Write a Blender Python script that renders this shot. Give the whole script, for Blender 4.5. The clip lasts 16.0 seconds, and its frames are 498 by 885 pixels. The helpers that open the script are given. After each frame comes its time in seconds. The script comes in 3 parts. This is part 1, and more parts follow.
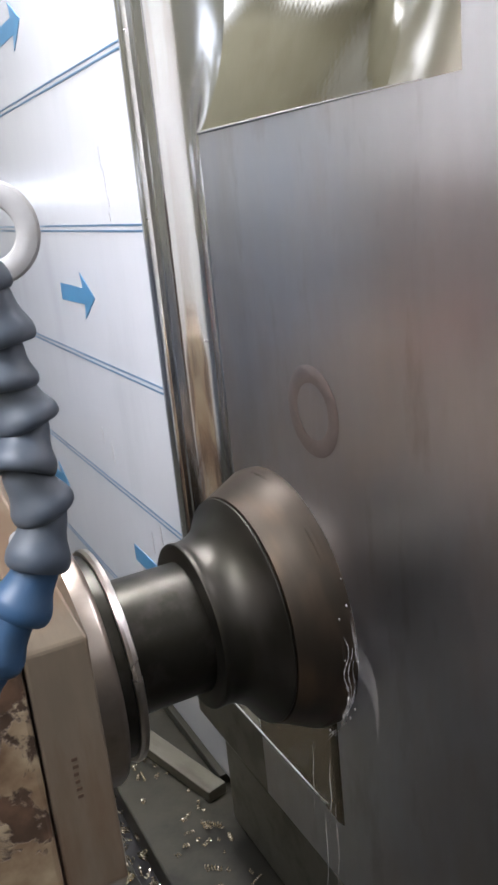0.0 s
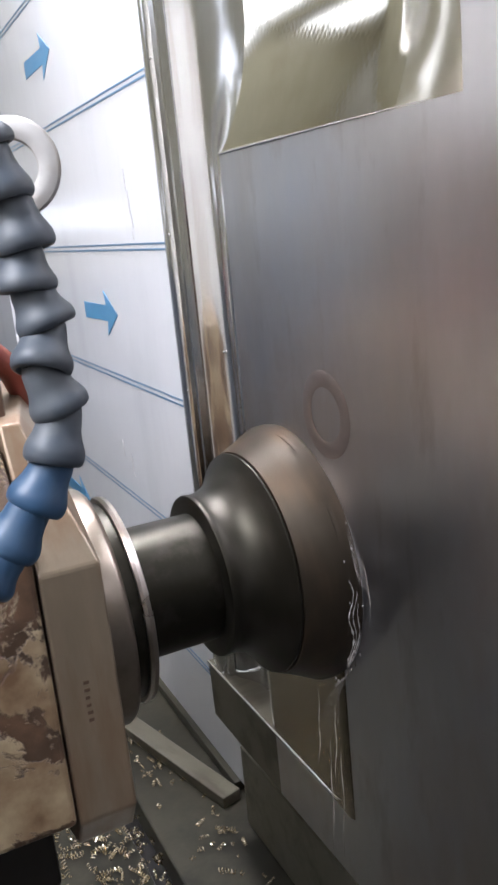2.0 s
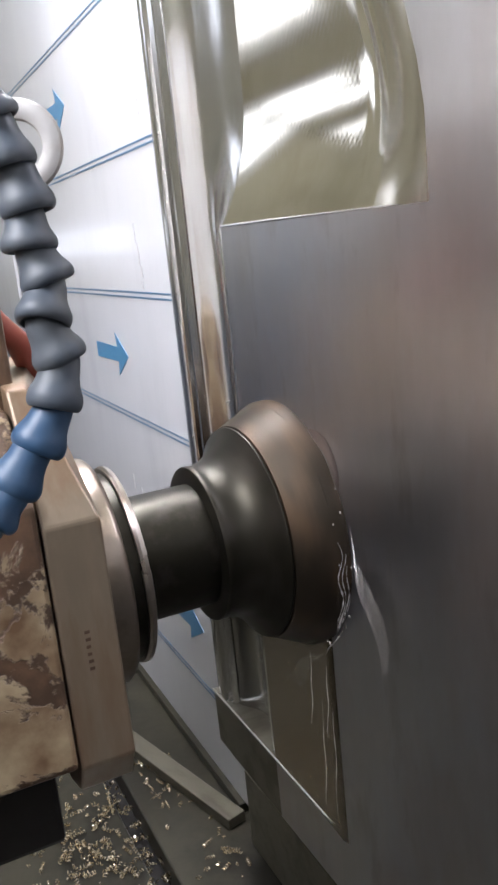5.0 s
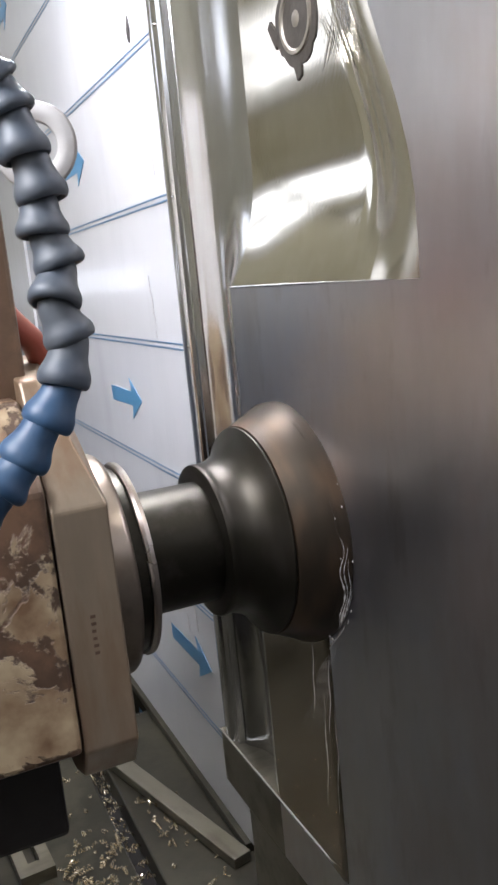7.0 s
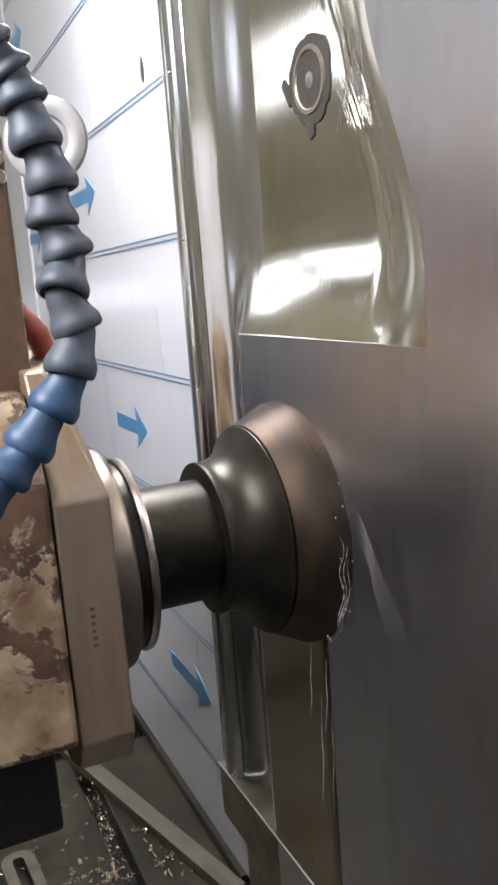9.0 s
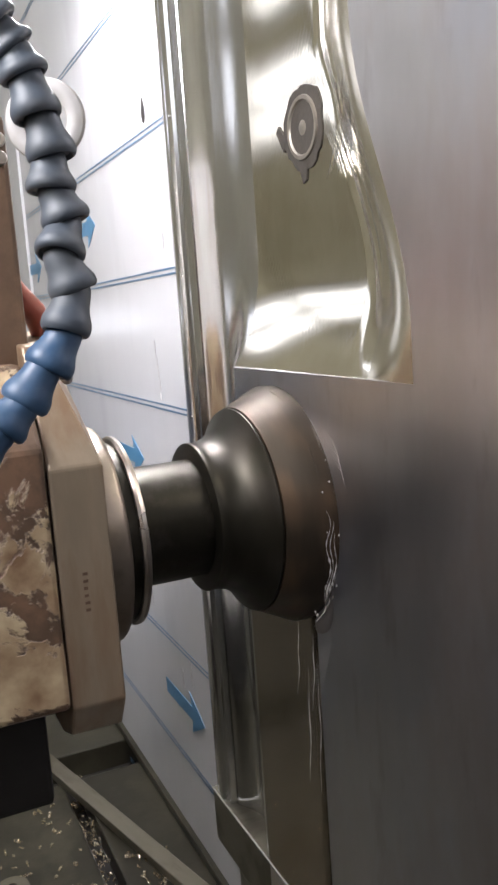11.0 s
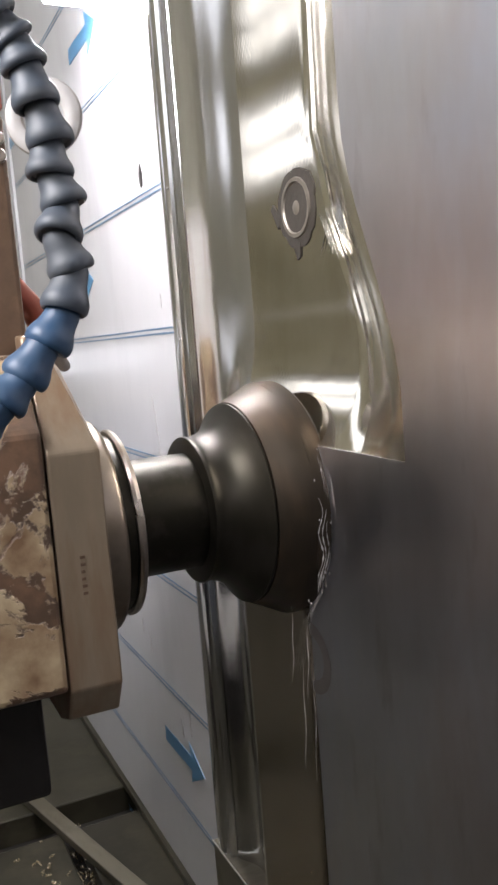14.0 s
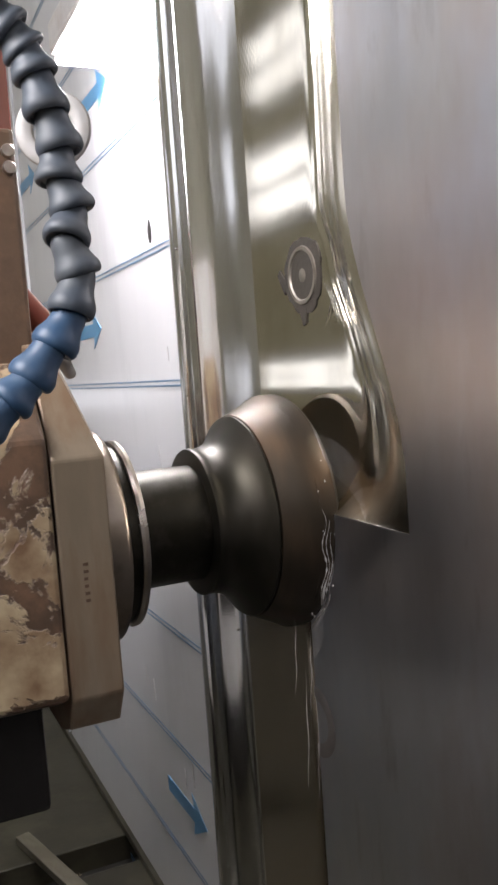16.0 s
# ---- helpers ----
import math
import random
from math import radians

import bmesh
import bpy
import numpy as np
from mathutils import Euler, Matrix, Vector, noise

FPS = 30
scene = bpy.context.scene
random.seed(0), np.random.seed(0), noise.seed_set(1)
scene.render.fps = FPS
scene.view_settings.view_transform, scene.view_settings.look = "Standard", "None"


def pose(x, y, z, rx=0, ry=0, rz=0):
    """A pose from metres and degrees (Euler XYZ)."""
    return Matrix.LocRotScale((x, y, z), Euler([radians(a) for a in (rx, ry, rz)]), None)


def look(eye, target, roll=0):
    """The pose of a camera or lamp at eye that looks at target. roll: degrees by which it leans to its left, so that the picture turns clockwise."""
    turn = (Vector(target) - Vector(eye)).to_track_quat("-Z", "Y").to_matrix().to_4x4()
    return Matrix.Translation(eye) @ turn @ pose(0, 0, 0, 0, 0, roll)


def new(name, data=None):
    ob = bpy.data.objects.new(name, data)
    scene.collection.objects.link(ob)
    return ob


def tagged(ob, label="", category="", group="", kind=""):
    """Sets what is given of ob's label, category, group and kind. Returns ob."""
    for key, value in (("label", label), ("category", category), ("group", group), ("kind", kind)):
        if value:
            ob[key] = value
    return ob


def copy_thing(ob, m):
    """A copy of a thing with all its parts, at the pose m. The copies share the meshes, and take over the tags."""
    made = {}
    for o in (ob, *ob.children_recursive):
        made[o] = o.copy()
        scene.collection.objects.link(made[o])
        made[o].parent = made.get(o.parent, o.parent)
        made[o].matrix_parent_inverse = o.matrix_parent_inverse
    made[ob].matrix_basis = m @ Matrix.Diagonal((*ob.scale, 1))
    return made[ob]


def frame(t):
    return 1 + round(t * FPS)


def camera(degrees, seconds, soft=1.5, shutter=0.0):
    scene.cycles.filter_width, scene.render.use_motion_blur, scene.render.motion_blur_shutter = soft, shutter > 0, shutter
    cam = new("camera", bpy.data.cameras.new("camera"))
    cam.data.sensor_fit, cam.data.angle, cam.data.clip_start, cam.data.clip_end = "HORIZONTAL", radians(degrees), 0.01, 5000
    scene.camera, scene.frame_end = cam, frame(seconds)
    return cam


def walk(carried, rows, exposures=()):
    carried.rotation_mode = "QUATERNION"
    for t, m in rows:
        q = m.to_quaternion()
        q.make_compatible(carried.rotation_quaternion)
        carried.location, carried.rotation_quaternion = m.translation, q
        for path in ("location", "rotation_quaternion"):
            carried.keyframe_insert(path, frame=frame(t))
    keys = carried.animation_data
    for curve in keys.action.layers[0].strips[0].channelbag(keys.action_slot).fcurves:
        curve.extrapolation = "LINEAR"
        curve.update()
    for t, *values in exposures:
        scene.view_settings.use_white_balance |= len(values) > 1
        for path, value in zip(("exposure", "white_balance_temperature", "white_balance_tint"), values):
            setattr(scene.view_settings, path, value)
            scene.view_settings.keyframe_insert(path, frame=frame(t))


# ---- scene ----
cam = camera(33.06, 16.0, soft=2.6, shutter=0.5)
PATH = [
    (0, (-0.2240, -0.3715, 0.4672), (-0.0163, 0.0595, 0.3217), -5.71),
    (0.5, (-0.2209, -0.3748, 0.4655), (-0.0216, 0.0612, 0.3235), -5.67),
    (1, (-0.2256, -0.3804, 0.4635), (-0.0277, 0.0576, 0.3255), -5.73),
    (1.5, (-0.2255, -0.3850, 0.4626), (-0.0286, 0.0542, 0.3273), -5.50),
    (2, (-0.2361, -0.3953, 0.4605), (-0.0344, 0.0434, 0.3307), -5.55),
    (2.5, (-0.2391, -0.4020, 0.4645), (-0.0374, 0.0371, 0.3360), -5.84),
    (3, (-0.2394, -0.4053, 0.4733), (-0.0387, 0.0337, 0.3430), -5.99),
    (3.5, (-0.2387, -0.4173, 0.4777), (-0.0403, 0.0238, 0.3510), -5.94),
    (4, (-0.2422, -0.4245, 0.4813), (-0.0430, 0.0171, 0.3579), -5.91),
    (6.5, (-0.2423, -0.4536, 0.5106), (-0.0499, -0.0053, 0.4011), -5.70),
    (7, (-0.2469, -0.4597, 0.5124), (-0.0533, -0.0099, 0.4116), -5.53),
    (7.5, (-0.2449, -0.4550, 0.5261), (-0.0520, -0.0052, 0.4240), -5.25),
    (8, (-0.2484, -0.4544, 0.5366), (-0.0543, -0.0055, 0.4329), -5.07),
    (8.5, (-0.2501, -0.4560, 0.5406), (-0.0552, -0.0068, 0.4396), -4.71),
    (9, (-0.2502, -0.4620, 0.5402), (-0.0557, -0.0113, 0.4451), -4.36),
    (11.5, (-0.2592, -0.4815, 0.5515), (-0.0595, -0.0299, 0.4730), -3.98),
    (12, (-0.2599, -0.4812, 0.5587), (-0.0587, -0.0302, 0.4805), -4.16),
    (12.5, (-0.2600, -0.4823, 0.5658), (-0.0579, -0.0314, 0.4893), -4.25),
    (13, (-0.2622, -0.4889, 0.5688), (-0.0591, -0.0376, 0.4976), -4.26),
    (13.5, (-0.2671, -0.4941, 0.5709), (-0.0617, -0.0429, 0.5053), -4.31),
    (14, (-0.2653, -0.4950, 0.5749), (-0.0606, -0.0432, 0.5124), -4.41),
    (14.5, (-0.2625, -0.4949, 0.5823), (-0.0593, -0.0421, 0.5214), -4.61),
    (15, (-0.2602, -0.4996, 0.5857), (-0.0595, -0.0450, 0.5308), -4.49),
    (15.5, (-0.2634, -0.5015, 0.5922), (-0.0594, -0.0477, 0.5422), -4.24),
    (16, (-0.2673, -0.5002, 0.5986), (-0.0628, -0.0461, 0.5544), -4.06),
]
walk(cam, [(t, look(eye, target, roll)) for t, eye, target, roll in PATH], exposures=[(0, 1.62, 5900, 13), (4, 1.50, 6000, 14), (9, 1.34, 6100, 14), (13, 1.25, 6350, 15), (16, 0.95, 6350, 15)])


# ---------------------------------------------------------------- light
world = bpy.data.worlds.new("world")
scene.world = world
world.use_nodes = True
world.node_tree.nodes["Background"].inputs[0].default_value = (0.8, 0.88, 1.0, 1)
world.node_tree.nodes["Background"].inputs[1].default_value = 0.25


def area_lamp(name, where, target, sx, sy, power, colour):
    lamp = bpy.data.lights.new(name, "AREA")
    lamp.shape, lamp.size, lamp.size_y, lamp.energy, lamp.color = "RECTANGLE", sx, sy, power, colour
    ob = new(name, lamp)
    ob.matrix_world = look(where, target)
    return ob


# Main light, added out of view so the head shades the lower sheet.
area_lamp("unseen_lamp_light", (-0.74, -0.16, 1.13), (0.0, 0.28, 0.38), 0.40, 0.40, 7.5, (1.0, 0.99, 0.98))
# Weak fill light added behind the camera.
area_lamp("fill_south_light", (-0.75, -1.365, 1.35), (0.0, 0.2, 0.45), 0.9, 0.6, 1.5, (0.95, 0.97, 1.0))





# ---------------------------------------------------------------- materials
def material(name, base, rough=0.5, metal=0.0, grain=60.0, vary=0.25, bump=0.15, stain=None, stain_amount=0.0,
             stain_scale=8.0, stretch=(1, 1, 1), rough_vary=0.12, coat=0.0, bump_distance=0.001):
    m = bpy.data.materials.new(name)
    m.use_nodes = True
    nt = m.node_tree
    n, l = nt.nodes, nt.links
    b = n["Principled BSDF"]
    co = n.new("ShaderNodeTexCoord")
    mp = n.new("ShaderNodeMapping")
    mp.inputs["Scale"].default_value = stretch
    l.new(co.outputs["Object"], mp.inputs[0])

    def nz(scale, detail=4.0, rg=0.6):
        t = n.new("ShaderNodeTexNoise")
        t.inputs["Scale"].default_value, t.inputs["Detail"].default_value, t.inputs["Roughness"].default_value = scale, detail, rg
        l.new(mp.outputs[0], t.inputs["Vector"])
        return t

    fine, wide = nz(grain), nz(stain_scale, 5.0)
    ramp = n.new("ShaderNodeMapRange")
    ramp.inputs[3].default_value, ramp.inputs[4].default_value = 1 - vary, 1 + vary
    l.new(fine.outputs[0], ramp.inputs[0])
    mul = n.new("ShaderNodeMix")
    mul.data_type, mul.blend_type = "RGBA", "MULTIPLY"
    mul.inputs[0].default_value = 1.0
    mul.inputs[6].default_value = (*base, 1)
    l.new(ramp.outputs[0], mul.inputs[7])
    colour = mul.outputs[2]
    if stain:
        st = n.new("ShaderNodeMapRange")
        st.inputs[1].default_value, st.inputs[2].default_value = 0.48, 0.62
        l.new(wide.outputs[0], st.inputs[0])
        am = n.new("ShaderNodeMath")
        am.operation = "MULTIPLY"
        am.inputs[1].default_value = stain_amount
        l.new(st.outputs[0], am.inputs[0])
        mx = n.new("ShaderNodeMix")
        mx.data_type = "RGBA"
        l.new(am.outputs[0], mx.inputs[0])
        l.new(colour, mx.inputs[6])
        mx.inputs[7].default_value = (*stain, 1)
        colour = mx.outputs[2]
    l.new(colour, b.inputs["Base Color"])
    rr = n.new("ShaderNodeMapRange")
    rr.inputs[3].default_value, rr.inputs[4].default_value = max(0.02, rough - rough_vary), min(1, rough + rough_vary)
    l.new(wide.outputs[0], rr.inputs[0])
    l.new(rr.outputs[0], b.inputs["Roughness"])
    b.inputs["Metallic"].default_value = metal
    b.inputs["Coat Weight"].default_value = coat
    b.inputs["Coat Roughness"].default_value = 0.08
    if bump:
        bp = n.new("ShaderNodeBump")
        bp.inputs["Strength"].default_value, bp.inputs["Distance"].default_value = bump, bump_distance
        l.new(fine.outputs[0], bp.inputs["Height"])
        l.new(bp.outputs[0], b.inputs["Normal"])
    return m


def add_hatch(m, turn, scale, strength):
    """Crossed feed marks left by a milling cutter."""
    n, l = m.node_tree.nodes, m.node_tree.links
    b = n["Principled BSDF"]
    co = n.new("ShaderNodeTexCoord")
    normal = b.inputs["Normal"].links[0].from_socket
    for sign in (1, -1):
        mp = n.new("ShaderNodeMapping")
        mp.inputs["Rotation"].default_value = (radians(turn * sign), 0, 0)
        l.new(co.outputs["Object"], mp.inputs[0])
        w = n.new("ShaderNodeTexWave")
        w.bands_direction = "Y"
        w.inputs["Scale"].default_value, w.inputs["Distortion"].default_value, w.inputs["Detail"].default_value = scale, 1.2, 2.0
        w.inputs["Detail Scale"].default_value = 0.4
        l.new(mp.outputs[0], w.inputs["Vector"])
        p = n.new("ShaderNodeBump")
        p.inputs["Strength"].default_value, p.inputs["Distance"].default_value = strength, 0.0004
        l.new(w.outputs[1], p.inputs["Height"])
        l.new(normal, p.inputs["Normal"])
        normal = p.outputs[0]
    l.new(normal, b.inputs["Normal"])


def add_clouds(m, colour, scale, lo, hi, amount, stretch, offset):
    """A further layer of wide uneven colour: staining, and on M_RAW reflected tints too."""
    n, l = m.node_tree.nodes, m.node_tree.links
    b = n["Principled BSDF"]
    co, mp, t, r, k, x = (n.new("ShaderNode" + kind) for kind in ("TexCoord", "Mapping", "TexNoise", "MapRange", "Math", "Mix"))
    mp.inputs["Scale"].default_value, mp.inputs["Location"].default_value = stretch, offset
    t.inputs["Scale"].default_value, t.inputs["Detail"].default_value, t.inputs["Roughness"].default_value = scale, 6.0, 0.6
    r.inputs[1].default_value, r.inputs[2].default_value = lo, hi
    k.operation = "MULTIPLY"
    k.inputs[1].default_value = amount
    x.data_type = "RGBA"
    l.new(co.outputs["Object"], mp.inputs[0])
    l.new(mp.outputs[0], t.inputs["Vector"])
    l.new(t.outputs[0], r.inputs[0])
    l.new(r.outputs[0], k.inputs[0])
    l.new(k.outputs[0], x.inputs[0])
    l.new(b.inputs["Base Color"].links[0].from_socket, x.inputs[6])
    x.inputs[7].default_value = (*colour, 1)
    l.new(x.outputs[2], b.inputs["Base Color"])


def glowing(name, colour, strength):
    m = bpy.data.materials.new(name)
    m.use_nodes = True
    b = m.node_tree.nodes["Principled BSDF"]
    b.inputs["Base Color"].default_value = (0.8, 0.8, 0.8, 1)
    b.inputs["Emission Color"].default_value = (*colour, 1)
    b.inputs["Emission Strength"].default_value = strength
    return m


M_RAW = material("milled_steel_wet", (0.58, 0.57, 0.59), 0.33, 1.0, 26, 0.14, 0.25, (0.47, 0.40, 0.37), 0.6, 7, (1, 1, 0.35), 0.15, bump_distance=0.002)
M_POL = material("polished_steel", (0.70, 0.66, 0.57), 0.085, 1.0, 160, 0.05, 0.02, (0.58, 0.53, 0.43), 0.5, 12, (1, 1, 0.6), 0.05)
M_COVE = material("smooth_milled_steel", (0.66, 0.66, 0.66), 0.16, 1.0, 200, 0.06, 0.10, (0.5, 0.49, 0.47), 0.3, 14, (1, 1, 0.2), 0.05)
M_EDGE = material("bright_edge_steel", (0.85, 0.84, 0.82), 0.22, 1.0, 300, 0.1, 0.1)
M_FILM = material("stainless_under_film", (0.62, 0.62, 0.64), 0.24, 0.12, 30, 0.03, 0.05, (0.52, 0.53, 0.56), 0.3, 5, (1, 1, 0.3), 0.08, coat=0.25)
M_BLUE = material("blue_film_print", (0.065, 0.20, 0.35), 0.35, 0.0, 200, 0.08, 0.0)
M_DARKBLUE = material("dark_blue_line_print", (0.055, 0.13, 0.22), 0.35, 0.0, 200, 0.08, 0.0)
M_TOOL = material("dark_tool_steel", (0.030, 0.027, 0.020), 0.42, 0.9, 160, 0.15, 0.1, (0.08, 0.07, 0.06), 0.4, 30, (1, 1, 1), 0.08)
M_CUT = material("brown_oiled_cutter_steel", (0.046, 0.036, 0.026), 0.48, 0.85, 120, 0.2, 0.15, (0.11, 0.070, 0.042), 0.7, 34, (1, 1, 1), 0.1)
M_RING = material("turned_ring_steel", (0.38, 0.34, 0.30), 0.3, 1.0, 200, 0.12, 0.08, (0.26, 0.20, 0.15), 0.5, 24, (1, 1, 1), 0.08)
M_FLANGE = material("oiled_flange_steel", (0.27, 0.225, 0.18), 0.34, 0.9, 200, 0.12, 0.08, (0.17, 0.13, 0.10), 0.6, 24, (1, 1, 1), 0.08)
M_FRESH = material("freshly_milled_steel", (0.38, 0.33, 0.26), 0.25, 1.0, 90, 0.10, 0.08, (0.42, 0.36, 0.28), 0.6, 16, (1, 1, 0.15), 0.08)
M_SIDE = material("satin_milled_steel", (0.60, 0.56, 0.48), 0.20, 1.0, 120, 0.08, 0.05, (0.48, 0.43, 0.36), 0.5, 12, (1, 1, 0.4), 0.08)
M_BAR = material("oiled_ground_steel", (0.23, 0.18, 0.125), 0.40, 0.3, 70, 0.2, 0.15, (0.19, 0.12, 0.07), 0.9, 22, (1.3, 1, 0.25), 0.1)
M_OILBAR = material("oily_dark_bar_steel", (0.17, 0.155, 0.115), 0.4, 0.5, 70, 0.16, 0.15, (0.10, 0.085, 0.06), 0.7, 26, (0.3, 1, 1), 0.1)
M_PAINT = material("brown_oily_iron", (0.10, 0.060, 0.036), 0.45, 0.1, 90, 0.35, 0.4, (0.20, 0.11, 0.06), 0.6, 20, (1, 1, 1), 0.14)


def flaked_paint(name):
    m = material(name, (0.085, 0.052, 0.032), 0.46, 0.05, 90, 0.35, 0.35, (0.17, 0.095, 0.055), 0.8, 30)
    n, l = m.node_tree.nodes, m.node_tree.links
    b = n["Principled BSDF"]
    co = n.new("ShaderNodeTexCoord")
    a = n.new("ShaderNodeTexNoise")
    a.inputs["Scale"].default_value, a.inputs["Detail"].default_value, a.inputs["Roughness"].default_value = 21.0, 10.0, 0.62
    a.inputs["Distortion"].default_value = 0.5
    l.new(co.outputs["Object"], a.inputs["Vector"])
    r = n.new("ShaderNodeMapRange")
    r.inputs[1].default_value, r.inputs[2].default_value = 0.495, 0.52
    l.new(a.outputs[0], r.inputs[0])
    tone = n.new("ShaderNodeMix")
    tone.data_type = "RGBA"
    f = n.new("ShaderNodeTexNoise")
    f.inputs["Scale"].default_value, f.inputs["Detail"].default_value = 34.0, 9.0
    l.new(co.outputs["Object"], f.inputs["Vector"])
    fr = n.new("ShaderNodeMapRange")
    fr.inputs[1].default_value, fr.inputs[2].default_value = 0.36, 0.62
    l.new(f.outputs[0], fr.inputs[0])
    l.new(fr.outputs[0], tone.inputs[0])
    tone.inputs[6].default_value, tone.inputs[7].default_value = (0.18, 0.105, 0.055, 1), (0.44, 0.34, 0.21, 1)
    mix = n.new("ShaderNodeMix")
    mix.data_type = "RGBA"
    l.new(r.outputs[0], mix.inputs[0])
    l.new(b.inputs["Base Color"].links[0].from_socket, mix.inputs[6])
    l.new(tone.outputs[2], mix.inputs[7])
    l.new(mix.outputs[2], b.inputs["Base Color"])
    bp = n.new("ShaderNodeBump")
    bp.inputs["Strength"].default_value, bp.inputs["Distance"].default_value = 0.7, 0.0015
    l.new(r.outputs[0], bp.inputs["Height"])
    l.new(b.inputs["Normal"].links[0].from_socket, bp.inputs["Normal"])
    l.new(bp.outputs[0], b.inputs["Normal"])
    return m


M_FLAKED = flaked_paint("flaking_cream_paint_on_iron")
M_HOSE_G = material("grey_blue_plastic", (0.050, 0.062, 0.080), 0.50, 0.0, 120, 0.18, 0.1, (0.085, 0.09, 0.095), 0.5, 40)
M_HOSE_B = material("blue_plastic", (0.024, 0.062, 0.125), 0.45, 0.0, 120, 0.15, 0.1, (0.05, 0.09, 0.15), 0.5, 40)
M_TABLE = material("oily_machine_table", (0.024, 0.021, 0.013), 0.36, 0.2, 50, 0.2, 0.2, (0.062, 0.056, 0.036), 0.7, 12)
M_DARK = material("black_oily_steel", (0.025, 0.022, 0.02), 0.5, 0.3, 60, 0.3, 0.2)
M_SCUFF = material("grey_scuff", (0.36, 0.35, 0.35), 0.6, 0.0, 300, 0.4, 0.0)
M_CHIP = material("bright_steel_chip", (0.80, 0.70, 0.52), 0.2, 1.0, 300, 0.15, 0.0)
M_COOL = material("milky_coolant", (0.75, 0.70, 0.66), 0.12, 0.0, 80, 0.1, 0.0)
M_COOL.node_tree.nodes["Principled BSDF"].inputs["Transmission Weight"].default_value = 0.55
M_RED = material("red_rubber", (0.30, 0.07, 0.045), 0.45, 0.0, 60, 0.2, 0.1)
M_WASHER = material("grey_zinc_steel", (0.36, 0.345, 0.33), 0.6, 0.3, 90, 0.12, 0.1, (0.30, 0.27, 0.23), 0.5, 30)
M_WALL = material("cream_wall_paint", (0.62, 0.59, 0.45), 0.7, 0.0, 40, 0.08, 0.1, (0.48, 0.43, 0.31), 0.4, 3)
M_CEIL = material("white_ceiling", (0.8, 0.8, 0.78), 0.8, 0.0, 30, 0.05, 0.1)
M_REFLECTOR = material("blue_grey_reflected_tone", (0.27, 0.29, 0.33), 0.5, 0.0, 40, 0.15, 0.1, (0.20, 0.21, 0.23), 0.5, 4)
M_LIGHT_BLOCK = material("drab_light_block", (0.62, 0.60, 0.57), 0.5, 0.0, 40, 0.15, 0.1, (0.40, 0.35, 0.26), 0.5, 4)
M_FLOOR = material("concrete_floor", (0.08, 0.077, 0.07), 0.7, 0.0, 30, 0.2, 0.2, (0.12, 0.11, 0.1), 0.5, 4)
M_GREASE = material("dark_grease", (0.05, 0.042, 0.034), 0.55, 0.2, 200, 0.3, 0.4)
M_STAIN = material("faint_stain", (0.46, 0.42, 0.43), 0.35, 1.0, 60, 0.2, 0.2)
M_PLUG = material("worn_plug_steel", (0.30, 0.27, 0.23), 0.5, 0.9, 120, 0.2, 0.3, (0.2, 0.17, 0.14), 0.7, 70)
add_hatch(M_POL, 32, 75, 0.009)
# Brown and blue patches: uneven stain plus reflected tints put into the colour.
add_clouds(M_RAW, (0.40, 0.33, 0.29), 5.0, 0.48, 0.68, 0.6, (1, 1, 0.45), (0.0, 0.0, 0.0))
add_clouds(M_RAW, (0.48, 0.53, 0.64), 3.6, 0.48, 0.66, 0.7, (1, 1, 0.6), (3.1, 1.7, 5.2))
add_clouds(M_RAW, (0.34, 0.31, 0.31), 38.0, 0.58, 0.74, 0.45, (1, 1, 0.3), (1.1, 2.7, 0.2))
add_clouds(M_FILM, (0.42, 0.42, 0.43), 7.0, 0.55, 0.8, 0.5, (1, 1, 0.25), (0.4, 0.9, 0.1))
add_clouds(M_TABLE, (0.042, 0.037, 0.024), 6.0, 0.45, 0.65, 0.8, (1, 1, 1), (2.0, 0.3, 0.7))
M_LAMP = glowing("lamp_glow", (1.0, 0.98, 0.96), 85)
M_PANEL = glowing("added_panel_glow", (0.95, 0.97, 1.0), 0.7)
M_WIN = glowing("window_daylight", (0.95, 0.97, 1.0), 0.95)


# ---------------------------------------------------------------- mesh helpers
def part(name, bm, mat, parent=None, label="", smooth=False):
    me = bpy.data.meshes.new(name)
    bm.normal_update()
    bm.to_mesh(me)
    bm.free()
    me.materials.append(mat)
    if smooth:
        me.shade_smooth()
        me.set_sharp_from_angle(angle=radians(35))
    ob = new(name, me)
    if parent:
        ob.parent = parent
    return tagged(ob, label)


def empty(name, label, category, at=(0, 0, 0), group="", kind=""):
    ob = new(name)
    ob.location = at
    return tagged(ob, label, category, group, kind)


def box(x0, x1, y0, y1, z0, z1, bevel=0.0, seg=2, bm=None):
    bm2 = bmesh.new()
    bmesh.ops.create_cube(bm2, size=1)
    for v in bm2.verts:
        v.co = Vector(((x0 + x1) / 2 + v.co.x * (x1 - x0), (y0 + y1) / 2 + v.co.y * (y1 - y0), (z0 + z1) / 2 + v.co.z * (z1 - z0)))
    if bevel:
        bmesh.ops.bevel(bm2, geom=list(bm2.edges), offset=bevel, segments=seg, affect="EDGES", profile=0.5)
    return bm2


